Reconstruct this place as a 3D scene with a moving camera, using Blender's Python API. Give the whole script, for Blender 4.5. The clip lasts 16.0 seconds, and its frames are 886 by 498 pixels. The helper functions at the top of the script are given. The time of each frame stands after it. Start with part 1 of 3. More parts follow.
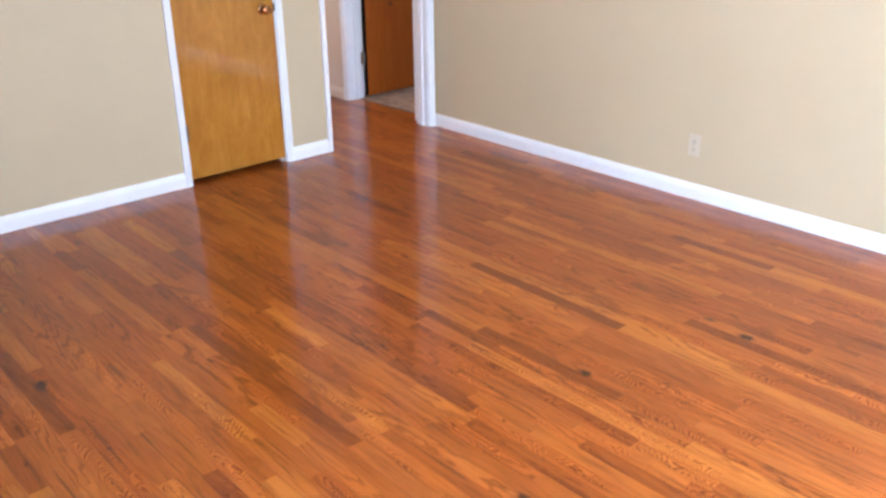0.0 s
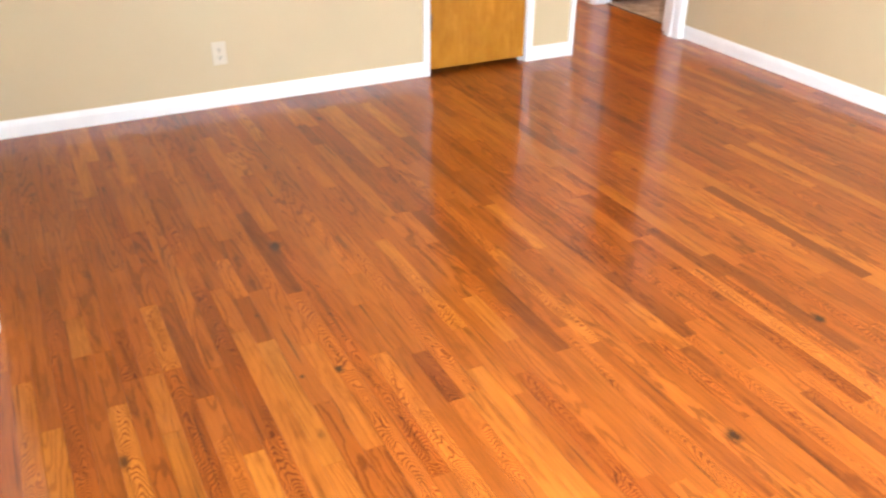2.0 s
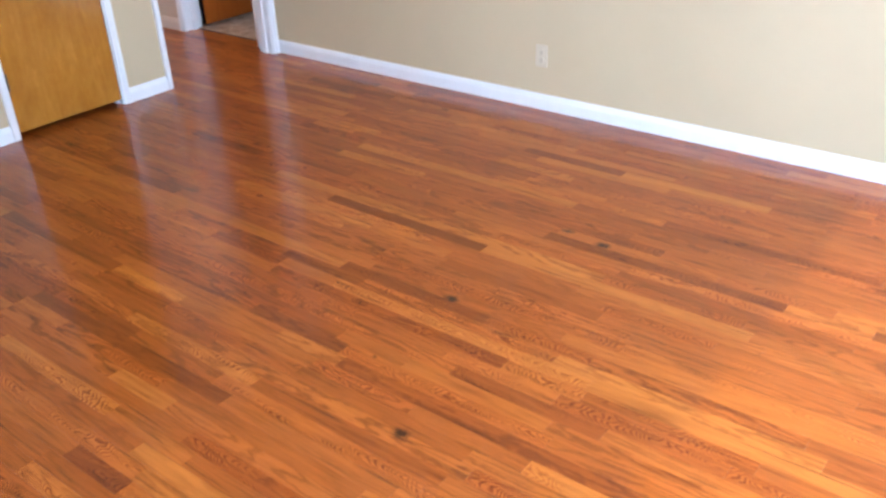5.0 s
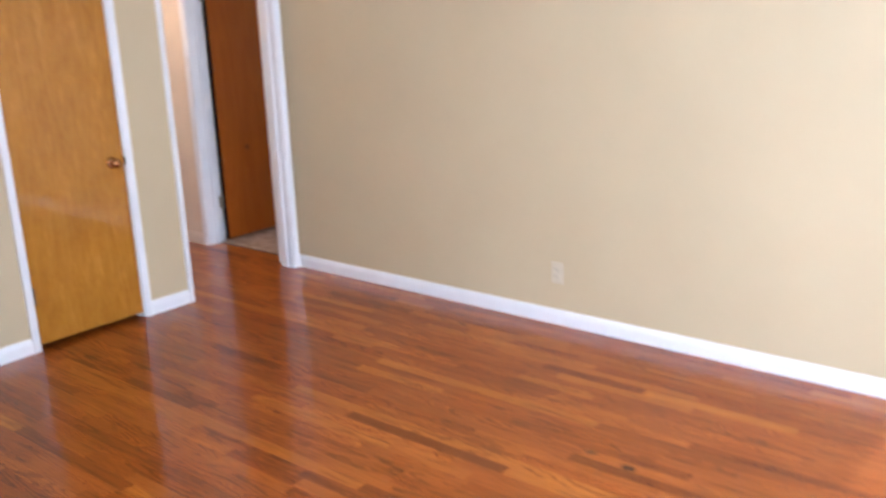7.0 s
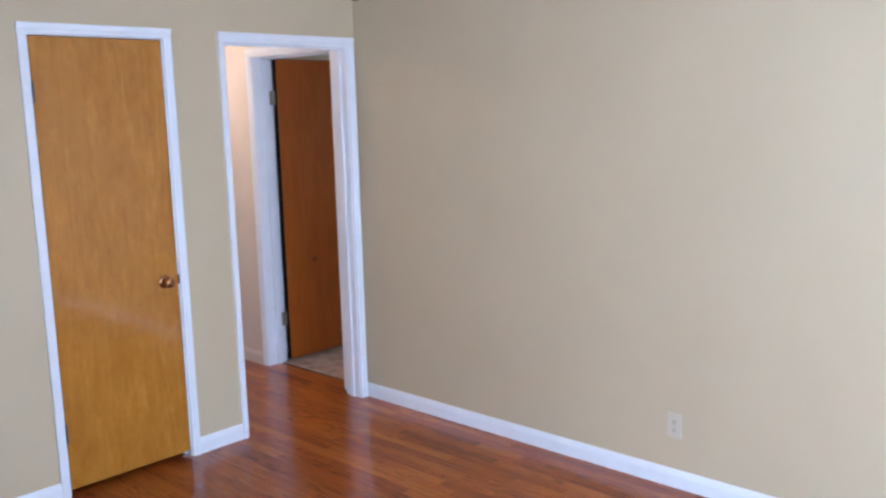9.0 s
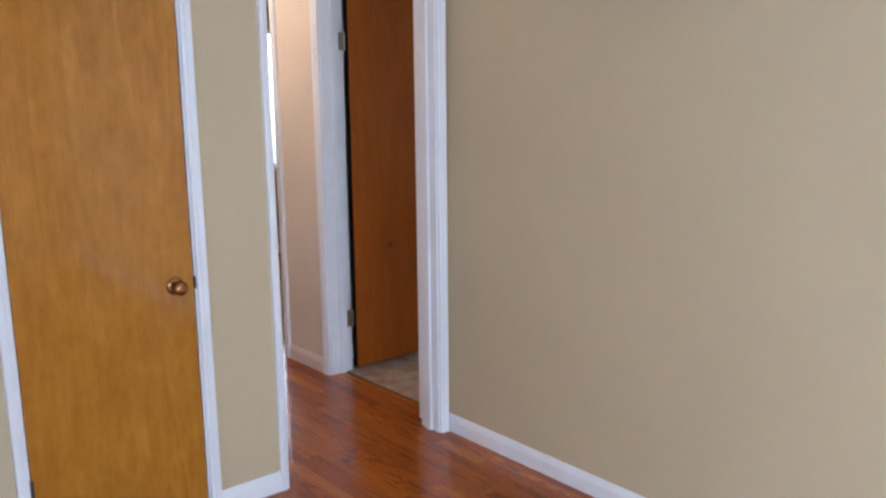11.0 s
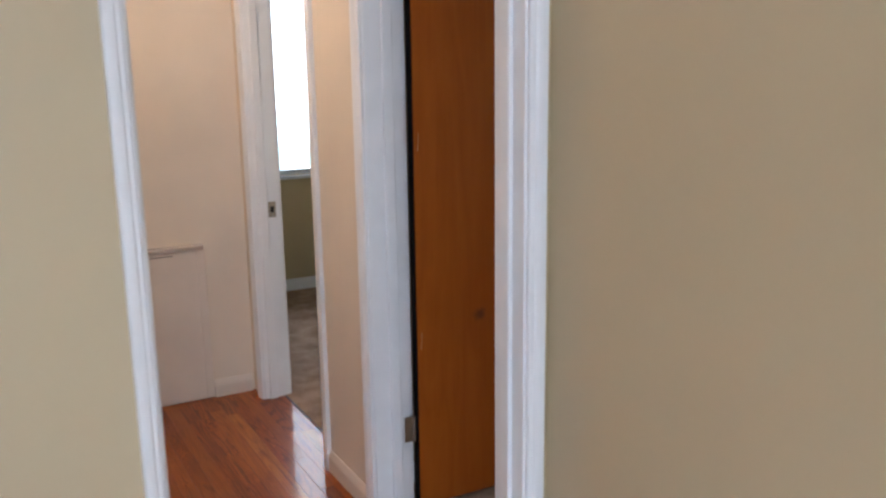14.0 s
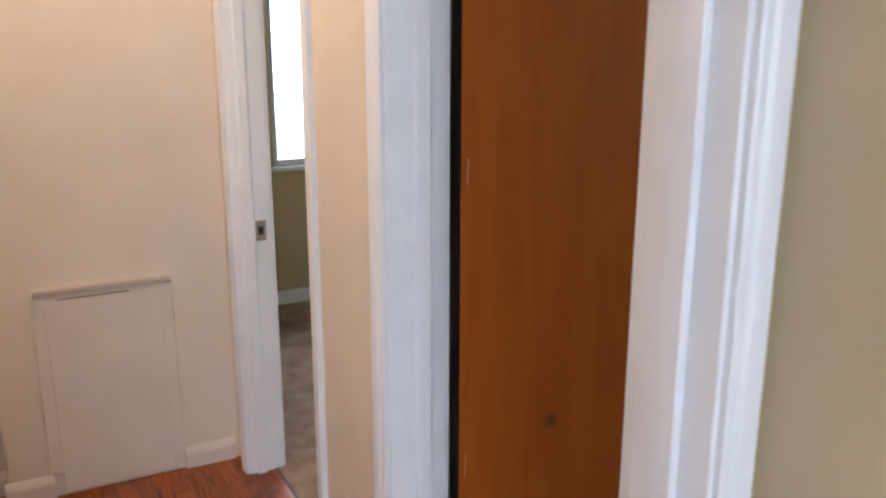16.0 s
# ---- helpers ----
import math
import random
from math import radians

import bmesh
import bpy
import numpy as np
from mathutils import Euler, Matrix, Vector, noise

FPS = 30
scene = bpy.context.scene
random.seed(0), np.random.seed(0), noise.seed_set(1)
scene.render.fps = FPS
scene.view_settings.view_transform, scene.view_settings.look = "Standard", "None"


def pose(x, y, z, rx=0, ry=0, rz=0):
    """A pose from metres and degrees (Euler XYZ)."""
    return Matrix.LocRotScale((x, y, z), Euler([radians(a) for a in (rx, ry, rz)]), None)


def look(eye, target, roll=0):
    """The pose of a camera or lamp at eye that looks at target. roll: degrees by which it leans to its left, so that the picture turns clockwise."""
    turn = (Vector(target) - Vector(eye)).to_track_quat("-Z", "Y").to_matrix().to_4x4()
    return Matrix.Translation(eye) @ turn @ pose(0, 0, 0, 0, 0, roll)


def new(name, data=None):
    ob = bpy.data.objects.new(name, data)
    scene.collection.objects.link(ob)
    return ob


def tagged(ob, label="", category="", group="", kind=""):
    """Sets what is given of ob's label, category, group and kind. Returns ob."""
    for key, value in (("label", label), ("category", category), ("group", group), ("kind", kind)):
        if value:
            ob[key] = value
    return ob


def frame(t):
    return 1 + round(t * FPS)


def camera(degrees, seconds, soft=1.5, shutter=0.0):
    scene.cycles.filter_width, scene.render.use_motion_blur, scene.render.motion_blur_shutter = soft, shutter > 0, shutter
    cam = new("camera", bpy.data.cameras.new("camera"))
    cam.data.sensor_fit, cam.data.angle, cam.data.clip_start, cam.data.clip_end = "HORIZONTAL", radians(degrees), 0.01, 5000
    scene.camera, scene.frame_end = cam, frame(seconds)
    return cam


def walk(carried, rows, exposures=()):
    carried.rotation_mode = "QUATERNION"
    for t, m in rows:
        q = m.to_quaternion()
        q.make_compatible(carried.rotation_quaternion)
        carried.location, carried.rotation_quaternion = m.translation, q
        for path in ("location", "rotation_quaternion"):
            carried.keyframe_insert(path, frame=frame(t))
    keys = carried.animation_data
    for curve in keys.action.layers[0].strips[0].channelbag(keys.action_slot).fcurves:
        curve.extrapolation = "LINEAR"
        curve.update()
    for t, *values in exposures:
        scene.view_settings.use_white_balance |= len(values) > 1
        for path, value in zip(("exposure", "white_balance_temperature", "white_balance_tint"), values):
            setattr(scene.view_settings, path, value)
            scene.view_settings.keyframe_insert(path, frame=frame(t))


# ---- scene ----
cam = camera(53.4, 16.0, 2.4, 0.5)
PATH = [
    (0, (-3.927, -4.451, 1.614), (-2.702, -3.081, 0.825), -0.7),
    (0.5, (-3.918, -4.409, 1.597), (-2.767, -3.031, 0.716), -0.1),
    (1, (-3.913, -4.4, 1.585), (-2.868, -2.972, 0.653), 0.3),
    (1.5, (-3.928, -4.38, 1.56), (-3.015, -2.875, 0.612), 0.1),
    (2, (-3.946, -4.384, 1.557), (-3.159, -2.819, 0.59), 0.4),
    (2.5, (-3.959, -4.387, 1.564), (-3.249, -2.787, 0.596), 0.4),
    (3, (-3.925, -4.388, 1.58), (-3.149, -2.778, 0.683), -0.9),
    (3.5, (-3.889, -4.372, 1.59), (-2.93, -2.874, 0.674), -1.3),
    (4, (-3.854, -4.397, 1.579), (-2.736, -3.029, 0.641), -2.3),
    (4.5, (-3.848, -4.415, 1.596), (-2.575, -3.215, 0.627), -3.2),
    (4.7, (-3.841, -4.432, 1.616), (-2.525, -3.306, 0.618), -3.3),
    (6.8, (-3.88, -4.424, 1.71), (-2.334, -3.3, 1.121), -1.3),
    (7, (-3.855, -4.388, 1.694), (-2.361, -3.173, 1.155), -2.0),
    (7.5, (-3.751, -4.326, 1.706), (-2.305, -3.013, 1.274), 0.0),
    (8, (-3.685, -4.171, 1.733), (-2.247, -2.826, 1.381), 0.1),
    (8.5, (-3.624, -4.022, 1.752), (-2.146, -2.713, 1.431), -1.6),
    (9, (-3.43, -3.851, 1.718), (-1.987, -2.504, 1.398), -1.5),
    (9.5, (-3.186, -3.769, 1.739), (-1.854, -2.317, 1.392), 0.6),
    (10, (-2.976, -3.488, 1.676), (-1.698, -2.002, 1.279), -1.0),
    (10.2, (-2.906, -3.359, 1.677), (-1.587, -1.904, 1.297), -0.8),
    (12.5, (-1.689, -2.34, 1.651), (-0.686, -0.682, 1.157), 1.0),
    (13, (-1.458, -2.133, 1.648), (-0.546, -0.42, 1.165), 1.4),
    (13.5, (-1.326, -1.829, 1.654), (-0.365, -0.136, 1.193), -0.5),
    (14, (-1.133, -1.572, 1.576), (-0.193, 0.139, 1.142), -0.8),
    (14.5, (-0.95, -1.345, 1.563), (-0.126, 0.424, 1.125), 1.4),
    (15, (-0.872, -1.123, 1.515), (-0.099, 0.669, 1.079), -0.0),
    (15.5, (-0.849, -0.879, 1.548), (0.069, 0.832, 1.066), -1.6),
    (16, (-0.705, -0.617, 1.61), (0.185, 1.097, 1.093), 0.1),
]
EXPOSURES = [(0, -0.2, 5080, 12), (1.2, 0.05, 5700, 11), (2.5, 0.31, 6080, 10), (3.5, 0.22, 5750, 10), (4.0, 0.14, 5380, 10), (4.7, -0.28, 4880, 9), (7, -0.44, 5330, 14), (8, -0.6, 5130, 13), (8.5, -0.64, 4790, 12), (9, -0.65, 4690, 12), (10.2, -0.74, 4800, 10), (12.5, -1.0, 5450, 10), (14, -0.89, 5320, 8), (15, -0.72, 5280, 8), (15.5, -0.71, 5230, 8), (16, -0.58, 5300, 8)]
walk(cam, [(t, look(eye, target, roll)) for t, eye, target, roll in PATH], EXPOSURES)

# ---- world and lights ----
SUN_AZ, SUN_EL = radians(200), radians(48)
world = bpy.data.worlds.new("world")
scene.world = world
world.use_nodes = True
wn = world.node_tree
sky = wn.nodes.new("ShaderNodeTexSky")
sky.sky_type, sky.sun_disc = "NISHITA", False
sky.sun_elevation, sky.sun_rotation = SUN_EL, SUN_AZ
wn.links.new(sky.outputs[0], wn.nodes["Background"].inputs[0])
wn.nodes["Background"].inputs[1].default_value = 0.12


def lamp(name, kind, m, energy, color, size=(1, 1)):
    data = bpy.data.lights.new(name, kind)
    data.energy, data.color = energy, color
    if kind == "AREA":
        data.shape, data.size, data.size_y = "RECTANGLE", size[0], size[1]
    ob = new(name, data)
    ob.matrix_world = m
    return ob


sun = lamp("sun", "SUN", look((0, 0, 0), (-math.sin(SUN_AZ) * math.cos(SUN_EL), -math.cos(SUN_AZ) * math.cos(SUN_EL), -math.sin(SUN_EL))), 3.0, (1, 0.95, 0.86))
sun.data.angle = radians(0.5)
SKY = (0.92, 0.97, 1.0)
lamp("window_light", "AREA", look((-2.0, -5.58, 1.05), (-2.0, 0, 1.05)), 84, SKY, (2.44, 1.95))
lamp("kitchen_window_light", "AREA", look((-7.28, -2.6, 1.5), (0, -2.6, 0.9)), 52, (1, 0.97, 0.92), (1.6, 1.2))
# lamp of an assumed, unseen west window, added to brighten the east wall
lamp("added_side_light", "AREA", look((-4.33, -4.4, 1.5), (0, -4.4, 1.1)), 94, SKY, (1.6, 1.2))
lamp("bedroom_window_light", "AREA", look((3.35, -0.4, 1.4), (0, -0.4, 1.1)), 34, SKY, (1.3, 1.2))


# ---- materials ----
def material(name, base=(0.8, 0.8, 0.8), rough=0.5, metal=0.0, coat=0.0):
    mat = bpy.data.materials.new(name)
    mat.use_nodes = True
    nt = mat.node_tree
    b = nt.nodes["Principled BSDF"]
    b.inputs["Base Color"].default_value = (*base, 1)
    b.inputs["Roughness"].default_value, b.inputs["Metallic"].default_value = rough, metal
    b.inputs["Coat Weight"].default_value = coat
    return mat, nt, b


def node(nt, kind, links=(), **values):
    n = nt.nodes.new(kind)
    for key, v in values.items():
        n.inputs[key].default_value = v
    for key, out in links:
        nt.links.new(out, n.inputs[key])
    return n


def math_node(nt, op, a, b=None):
    n = nt.nodes.new("ShaderNodeMath")
    n.operation = op
    for i, v in enumerate((a, b)):
        if v is None:
            continue
        if isinstance(v, (int, float)):
            n.inputs[i].default_value = v
        else:
            nt.links.new(v, n.inputs[i])
    return n.outputs[0]


def mix(nt, fac, a, b, mode="MIX"):
    n = nt.nodes.new("ShaderNodeMix")
    n.data_type, n.blend_type = "RGBA", mode
    for i, v in ((0, fac), (6, a), (7, b)):
        if isinstance(v, (int, float)):
            n.inputs[i].default_value = v
        elif isinstance(v, tuple):
            n.inputs[i].default_value = (*v, 1)
        else:
            nt.links.new(v, n.inputs[i])
    return n.outputs[2]


def ramp(nt, fac, stops):
    n = nt.nodes.new("ShaderNodeValToRGB")
    nt.links.new(fac, n.inputs[0])
    els = n.color_ramp.elements
    while len(els) < len(stops):
        els.new(0.5)
    for e, (p, c) in zip(els, stops):
        e.position = p
        e.color = (*c, 1) if isinstance(c, tuple) else (c, c, c, 1)
    return n.outputs[0]


def position(nt, scale=(1, 1, 1), offset=None):
    g = nt.nodes.new("ShaderNodeNewGeometry")
    m = node(nt, "ShaderNodeMapping", [("Vector", g.outputs["Position"])], Scale=scale)
    if offset is not None:
        nt.links.new(offset, m.inputs["Location"])
    return m.outputs[0]


def noise_tex(nt, vec, scale, detail=3.0, rough=0.55):
    return node(nt, "ShaderNodeTexNoise", [("Vector", vec)], Scale=scale, Detail=detail, Roughness=rough).outputs[0]


def bump(nt, b, height, strength, distance):
    n = node(nt, "ShaderNodeBump", [("Height", height)], Strength=strength, Distance=distance)
    nt.links.new(n.outputs[0], b.inputs["Normal"])


def paint(name, base, rough, texture=0.25, vary=0.06, gloss_scale=2.0):
    """Rolled or brushed paint: faint stipple, faint unevenness of tone and gloss."""
    mat, nt, b = material(name, base, rough)
    p = position(nt)
    big = noise_tex(nt, p, gloss_scale, 4)
    fine = noise_tex(nt, p, 260, 2)
    lo = tuple(c * (1 - vary) for c in base)
    hi = tuple(min(1, c * (1 + vary)) for c in base)
    nt.links.new(ramp(nt, big, [(0.3, lo), (0.7, hi)]), b.inputs["Base Color"])
    nt.links.new(ramp(nt, big, [(0.3, rough - 0.05), (0.7, rough + 0.07)]), b.inputs["Roughness"])
    bump(nt, b, fine, texture, 0.0012)
    return mat


WALL = paint("tan_wall_paint", (0.56, 0.461, 0.294), 0.55, 0.25, 0.03)
HALL = paint("hall_wall_paint", (0.76, 0.67, 0.56), 0.5)
OLIVE = paint("olive_wall_paint", (0.60, 0.50, 0.30), 0.6)
CEIL = paint("ceiling_paint", (0.78, 0.77, 0.74), 0.8, 0.5)
TRIM = paint("white_trim_paint", (0.85, 0.86, 0.89), 0.33, 0.12, 0.03, 9.0)
PANEL = paint("panel_paint", (0.76, 0.68, 0.60), 0.45, 0.15, 0.04, 5.0)
PLASTIC = paint("ivory_plastic", (0.66, 0.60, 0.50), 0.35, 0.02, 0.02, 20.0)
BEIGE = paint("beige_plastic", (0.60, 0.53, 0.41), 0.35, 0.02, 0.02, 20.0)
DARK = material("dark_slot", (0.02, 0.018, 0.016), 0.6)[0]
BRASS = material("bronze_brass", (0.42, 0.21, 0.085), 0.24, 1.0)[0]
TARNISH = material("tarnished_steel", (0.14, 0.12, 0.11), 0.5, 1.0)[0]
DROP_WOOD = paint("turned_wood", (0.15, 0.085, 0.042), 0.4, 0.05, 0.15, 60.0)
CORD = material("tan_cord", (0.5, 0.38, 0.24), 0.8)[0]
BROWN = material("dark_brown_plastic", (0.07, 0.035, 0.02), 0.45)[0]
STEEL = material("worn_steel", (0.42, 0.37, 0.30), 0.38, 1.0)[0]
# pale tone of the painted highlights on the bedroom door
GLINT = material("pale_glint", (0.5, 0.28, 0.12), 0.5)[0]
VINYL = material("white_vinyl", (0.8, 0.82, 0.82), 0.4)[0]
TILE = paint("pale_tile", (0.68, 0.67, 0.52), 0.25, 0.05, 0.06, 6.0)
GROUT = paint("grout", (0.35, 0.33, 0.27), 0.8)
GROUND = paint("lawn_ground", (0.16, 0.17, 0.08), 0.9)


def glass():
    mat, nt, b = material("window_glass", (1, 1, 1), 0.0)
    b.inputs["Transmission Weight"].default_value, b.inputs["IOR"].default_value = 1.0, 1.02
    return mat


GLASS = glass()


def carpet():
    mat, nt, b = material("beige_carpet", (0.4, 0.33, 0.25), 0.95)
    p = position(nt)
    blotch, tuft = noise_tex(nt, p, 9, 4), noise_tex(nt, p, 190, 3)
    f = math_node(nt, "ADD", math_node(nt, "MULTIPLY", blotch, 0.6), math_node(nt, "MULTIPLY", tuft, 0.4))
    nt.links.new(ramp(nt, f, [(0.36, (0.25, 0.155, 0.10)), (0.5, (0.42, 0.285, 0.195)), (0.64, (0.55, 0.40, 0.29))]), b.inputs["Base Color"])
    bump(nt, b, math_node(nt, "ADD", tuft, blotch), 0.9, 0.008)
    return mat


CARPET = carpet()


def veneer(name, dark, mid, light, rough, coat, figure, smudge=None):
    """Rotary-cut wood veneer under varnish, grain upright."""
    mat, nt, b = material(name, mid, rough, 0, coat)
    b.inputs["Coat Roughness"].default_value = 0.06
    b.inputs["Specular IOR Level"].default_value = 0.1
    wide = noise_tex(nt, position(nt, (1.8, 1.8, 0.28)), 2.2, 3)
    lines = math_node(nt, "FRACT", math_node(nt, "MULTIPLY", wide, 16.0))
    fine = noise_tex(nt, position(nt, (130, 130, 3.0)), 1.0, 3)
    soft = math_node(nt, "PINGPONG", math_node(nt, "MULTIPLY", wide, 9.0), 0.5)
    f = math_node(nt, "ADD", math_node(nt, "ADD", math_node(nt, "MULTIPLY", lines, 0.06), math_node(nt, "MULTIPLY", soft, 0.5)), math_node(nt, "MULTIPLY", fine, 0.4))
    col = ramp(nt, f, [(0.12, dark), (0.4, mid), (0.68, light)])
    broad = noise_tex(nt, position(nt, (1, 1, 0.4)), 2.4, 3)
    col = mix(nt, ramp(nt, broad, [(0.35, 0.0), (0.75, 0.45)]), col, dark)
    fleck = noise_tex(nt, position(nt, (11, 11, 4.2)), 1.0, 4, 0.62)
    col = mix(nt, figure, col, ramp(nt, fleck, [(0.3, (0.84, 0.79, 0.68)), (0.44, (0.98, 0.97, 0.94)), (0.54, (1.0, 1.0, 1.0)), (0.68, (1.2, 1.27, 1.5))]), "MULTIPLY")
    curl = noise_tex(nt, position(nt, (34, 34, 18)), 1.0, 3, 0.6)
    col = mix(nt, figure * 0.5, col, ramp(nt, curl, [(0.3, (0.82, 0.76, 0.66)), (0.6, (1.06, 1.07, 1.1))]), "MULTIPLY")
    if smudge:
        d = node(nt, "ShaderNodeVectorMath", [(0, position(nt))])
        d.operation = "DISTANCE"
        d.inputs[1].default_value = smudge
        wob = math_node(nt, "ADD", d.outputs["Value"], math_node(nt, "MULTIPLY", noise_tex(nt, position(nt), 45, 2), 0.03))
        col = mix(nt, ramp(nt, wob, [(0.025, 0.55), (0.045, 0.0)]), col, (0.03, 0.02, 0.015))
    nt.links.new(col, b.inputs["Base Color"])
    bump(nt, b, math_node(nt, "ADD", math_node(nt, "MULTIPLY", fine, 0.4), math_node(nt, "MULTIPLY", noise_tex(nt, position(nt), 6.0, 3), 1.6)), 0.1, 0.004)
    return mat


CLOSET_WOOD = veneer("golden_birch_veneer", (0.375, 0.150, 0.012), (0.43, 0.182, 0.017), (0.475, 0.212, 0.024), 0.3, 1.0, 0.8)
HALL_WOOD = veneer("reddish_birch_veneer", (0.29, 0.065, 0.004), (0.335, 0.083, 0.006), (0.37, 0.100, 0.008), 0.28, 0.5, 0.2, (0.39, 0.943, 0.69))
# near-black, almost no gloss: shade of the hinge gap put into the colour
EDGE_SHADE = material("shaded_door_edge", (0.008, 0.005, 0.004), 0.95)[0]
EDGE_SHADE.node_tree.nodes["Principled BSDF"].inputs["Specular IOR Level"].default_value = 0.1

KNOTS = [(-3.222, -1.57, 0.030), (-1.797, -2.804, 0.028), (-1.16, -3.05, 0.03), (-3.278, -2.383, 0.022), (-3.385, -2.37, 0.016), (-3.415, -2.002, 0.016), (-2.442, -3.118, 0.028), (-2.187, -2.17, 0.016), (-2.211, -2.814, 0.015), (-2.117, -3.03, 0.015)]


def oak(name, fixed=None):
    """Stained strip oak under gloss varnish: every strip its own tone and figure."""
    mat, nt, b = material(name, (0.4, 0.14, 0.03), 0.4, 0, 0.66)
    b.inputs["Specular IOR Level"].default_value = 0.1
    b.inputs["Coat Roughness"].default_value = 0.1
    info, geo = nt.nodes.new("ShaderNodeObjectInfo"), nt.nodes.new("ShaderNodeNewGeometry")
    rnd = math_node(nt, "FRACT", math_node(nt, "ADD", info.outputs["Random"], geo.outputs["Random Per Island"]))
    r2 = math_node(nt, "FRACT", math_node(nt, "MULTIPLY", rnd, 37.7))
    off = node(nt, "ShaderNodeCombineXYZ", [("X", math_node(nt, "MULTIPLY", rnd, 91)), ("Y", math_node(nt, "MULTIPLY", r2, 57)), ("Z", math_node(nt, "MULTIPLY", rnd, 13))]).outputs[0]
    wide = noise_tex(nt, position(nt, (9.0, 0.9, 1), off), 1.0, 2.0, 0.4)
    warp = math_node(nt, "MULTIPLY", noise_tex(nt, position(nt, (70, 22, 1), off), 1.0, 2.0), 0.05)
    figure = math_node(nt, "PINGPONG", math_node(nt, "MULTIPLY", math_node(nt, "ADD", wide, warp), 17.0), 0.5)
    ringy = ramp(nt, figure, [(0.05, 0.0), (0.25, 1.0)])
    fine = noise_tex(nt, position(nt, (240, 6.0, 1), off), 1.0, 4)
    stops = fixed or [(0.0, (0.205, 0.046, 0.0045)), (0.05, (0.27, 0.062, 0.0055)), (0.25, (0.315, 0.078, 0.007)), (0.6, (0.35, 0.091, 0.009)), (0.85, (0.40, 0.112, 0.011)), (1.0, (0.47, 0.148, 0.016))]
    tone = ramp(nt, rnd, stops)
    shade = mix(nt, ramp(nt, r2, [(0.2, 0.15), (0.7, 0.4), (0.95, 0.68)]), tone, mix(nt, ringy, (0.42, 0.30, 0.22), (1.10, 1.08, 1.04)), "MULTIPLY")
    shade = mix(nt, 0.5, shade, ramp(nt, fine, [(0.3, 0.5), (0.52, 1.0), (0.8, 1.2)]), "MULTIPLY")
    streak = noise_tex(nt, position(nt, (34, 2.6, 1), off), 1.0, 3)
    shade = mix(nt, 0.8, shade, ramp(nt, streak, [(0.28, (0.55, 0.46, 0.38)), (0.43, (0.97, 0.96, 0.94)), (0.7, (1.1, 1.1, 1.08))]), "MULTIPLY")
    mineral = noise_tex(nt, position(nt, (90, 1.7, 1), off), 1.0, 2, 0.5)
    shade = mix(nt, ramp(nt, mineral, [(0.27, 0.75), (0.36, 0.0)]), shade, (0.075, 0.02, 0.006))
    xyz = node(nt, "ShaderNodeSeparateXYZ", [("Vector", position(nt))])
    u = math_node(nt, "SUBTRACT", math_node(nt, "FRACT", math_node(nt, "DIVIDE", math_node(nt, "ADD", xyz.outputs["X"], 4.2 + 57.0), 0.057)), 0.5)
    bend = math_node(nt, "MULTIPLY", math_node(nt, "MULTIPLY", u, u), 13.0)
    arcs = math_node(nt, "ADD", math_node(nt, "ADD", math_node(nt, "MULTIPLY", xyz.outputs["Y"], 46.0), bend), math_node(nt, "MULTIPLY", noise_tex(nt, position(nt, (26, 9, 1), off), 1.0, 1.0), 9.0))
    rip = ramp(nt, math_node(nt, "PINGPONG", arcs, 0.5), [(0.07, (0.50, 0.30, 0.17)), (0.27, (1.22, 1.22, 1.16))])
    patch = ramp(nt, noise_tex(nt, position(nt, (20, 3.0, 1), off), 1.0, 1.0), [(0.38, (0.0, 0.0, 0.0)), (0.48, (1, 1, 1))])
    rip = mix(nt, patch, (1.08, 1.06, 1.03), rip)
    r3 = math_node(nt, "FRACT", math_node(nt, "MULTIPLY", rnd, 91.3))
    shade = mix(nt, ramp(nt, r3, [(0.62, 0.0), (0.68, 0.9)]), shade, rip, "MULTIPLY")
    blot = noise_tex(nt, position(nt, (3.0, 1.0, 1)), 1.6, 4)
    shade = mix(nt, 0.5, shade, ramp(nt, blot, [(0.3, (0.72, 0.66, 0.62)), (0.6, (1.06, 1.06, 1.05))]), "MULTIPLY")
    p = position(nt, (1, 0.62, 1))
    wob = math_node(nt, "MULTIPLY", noise_tex(nt, position(nt), 55, 2), 0.022)
    for x, y, r in KNOTS:
        d = node(nt, "ShaderNodeVectorMath", [(0, p)])
        d.operation = "DISTANCE"
        d.inputs[1].default_value = (x, y * 0.62, 0)
        k = ramp(nt, math_node(nt, "ADD", d.outputs["Value"], wob), [(r * 0.7, 0.95), (r * 1.2, 0.0)])
        shade = mix(nt, k, shade, (0.03, 0.008, 0.003))
    v = node(nt, "ShaderNodeTexVoronoi", [("Vector", position(nt, (3.2, 1.5, 1)))], Scale=1.0)
    small = math_node(nt, "ADD", v.outputs["Distance"], math_node(nt, "MULTIPLY", wob, 2.0))
    shade = mix(nt, ramp(nt, small, [(0.045, 0.85), (0.085, 0.0)]), shade, (0.06, 0.02, 0.009))
    nt.links.new(shade, b.inputs["Base Color"])
    wave = noise_tex(nt, position(nt, (14, 2.0, 1), off), 1.0, 2)
    nt.links.new(ramp(nt, wave, [(0.3, 0.085), (0.75, 0.18)]), b.inputs["Coat Roughness"])
    bump(nt, b, math_node(nt, "ADD", math_node(nt, "MULTIPLY", fine, 0.25), wave), 0.10, 0.004)
    return mat


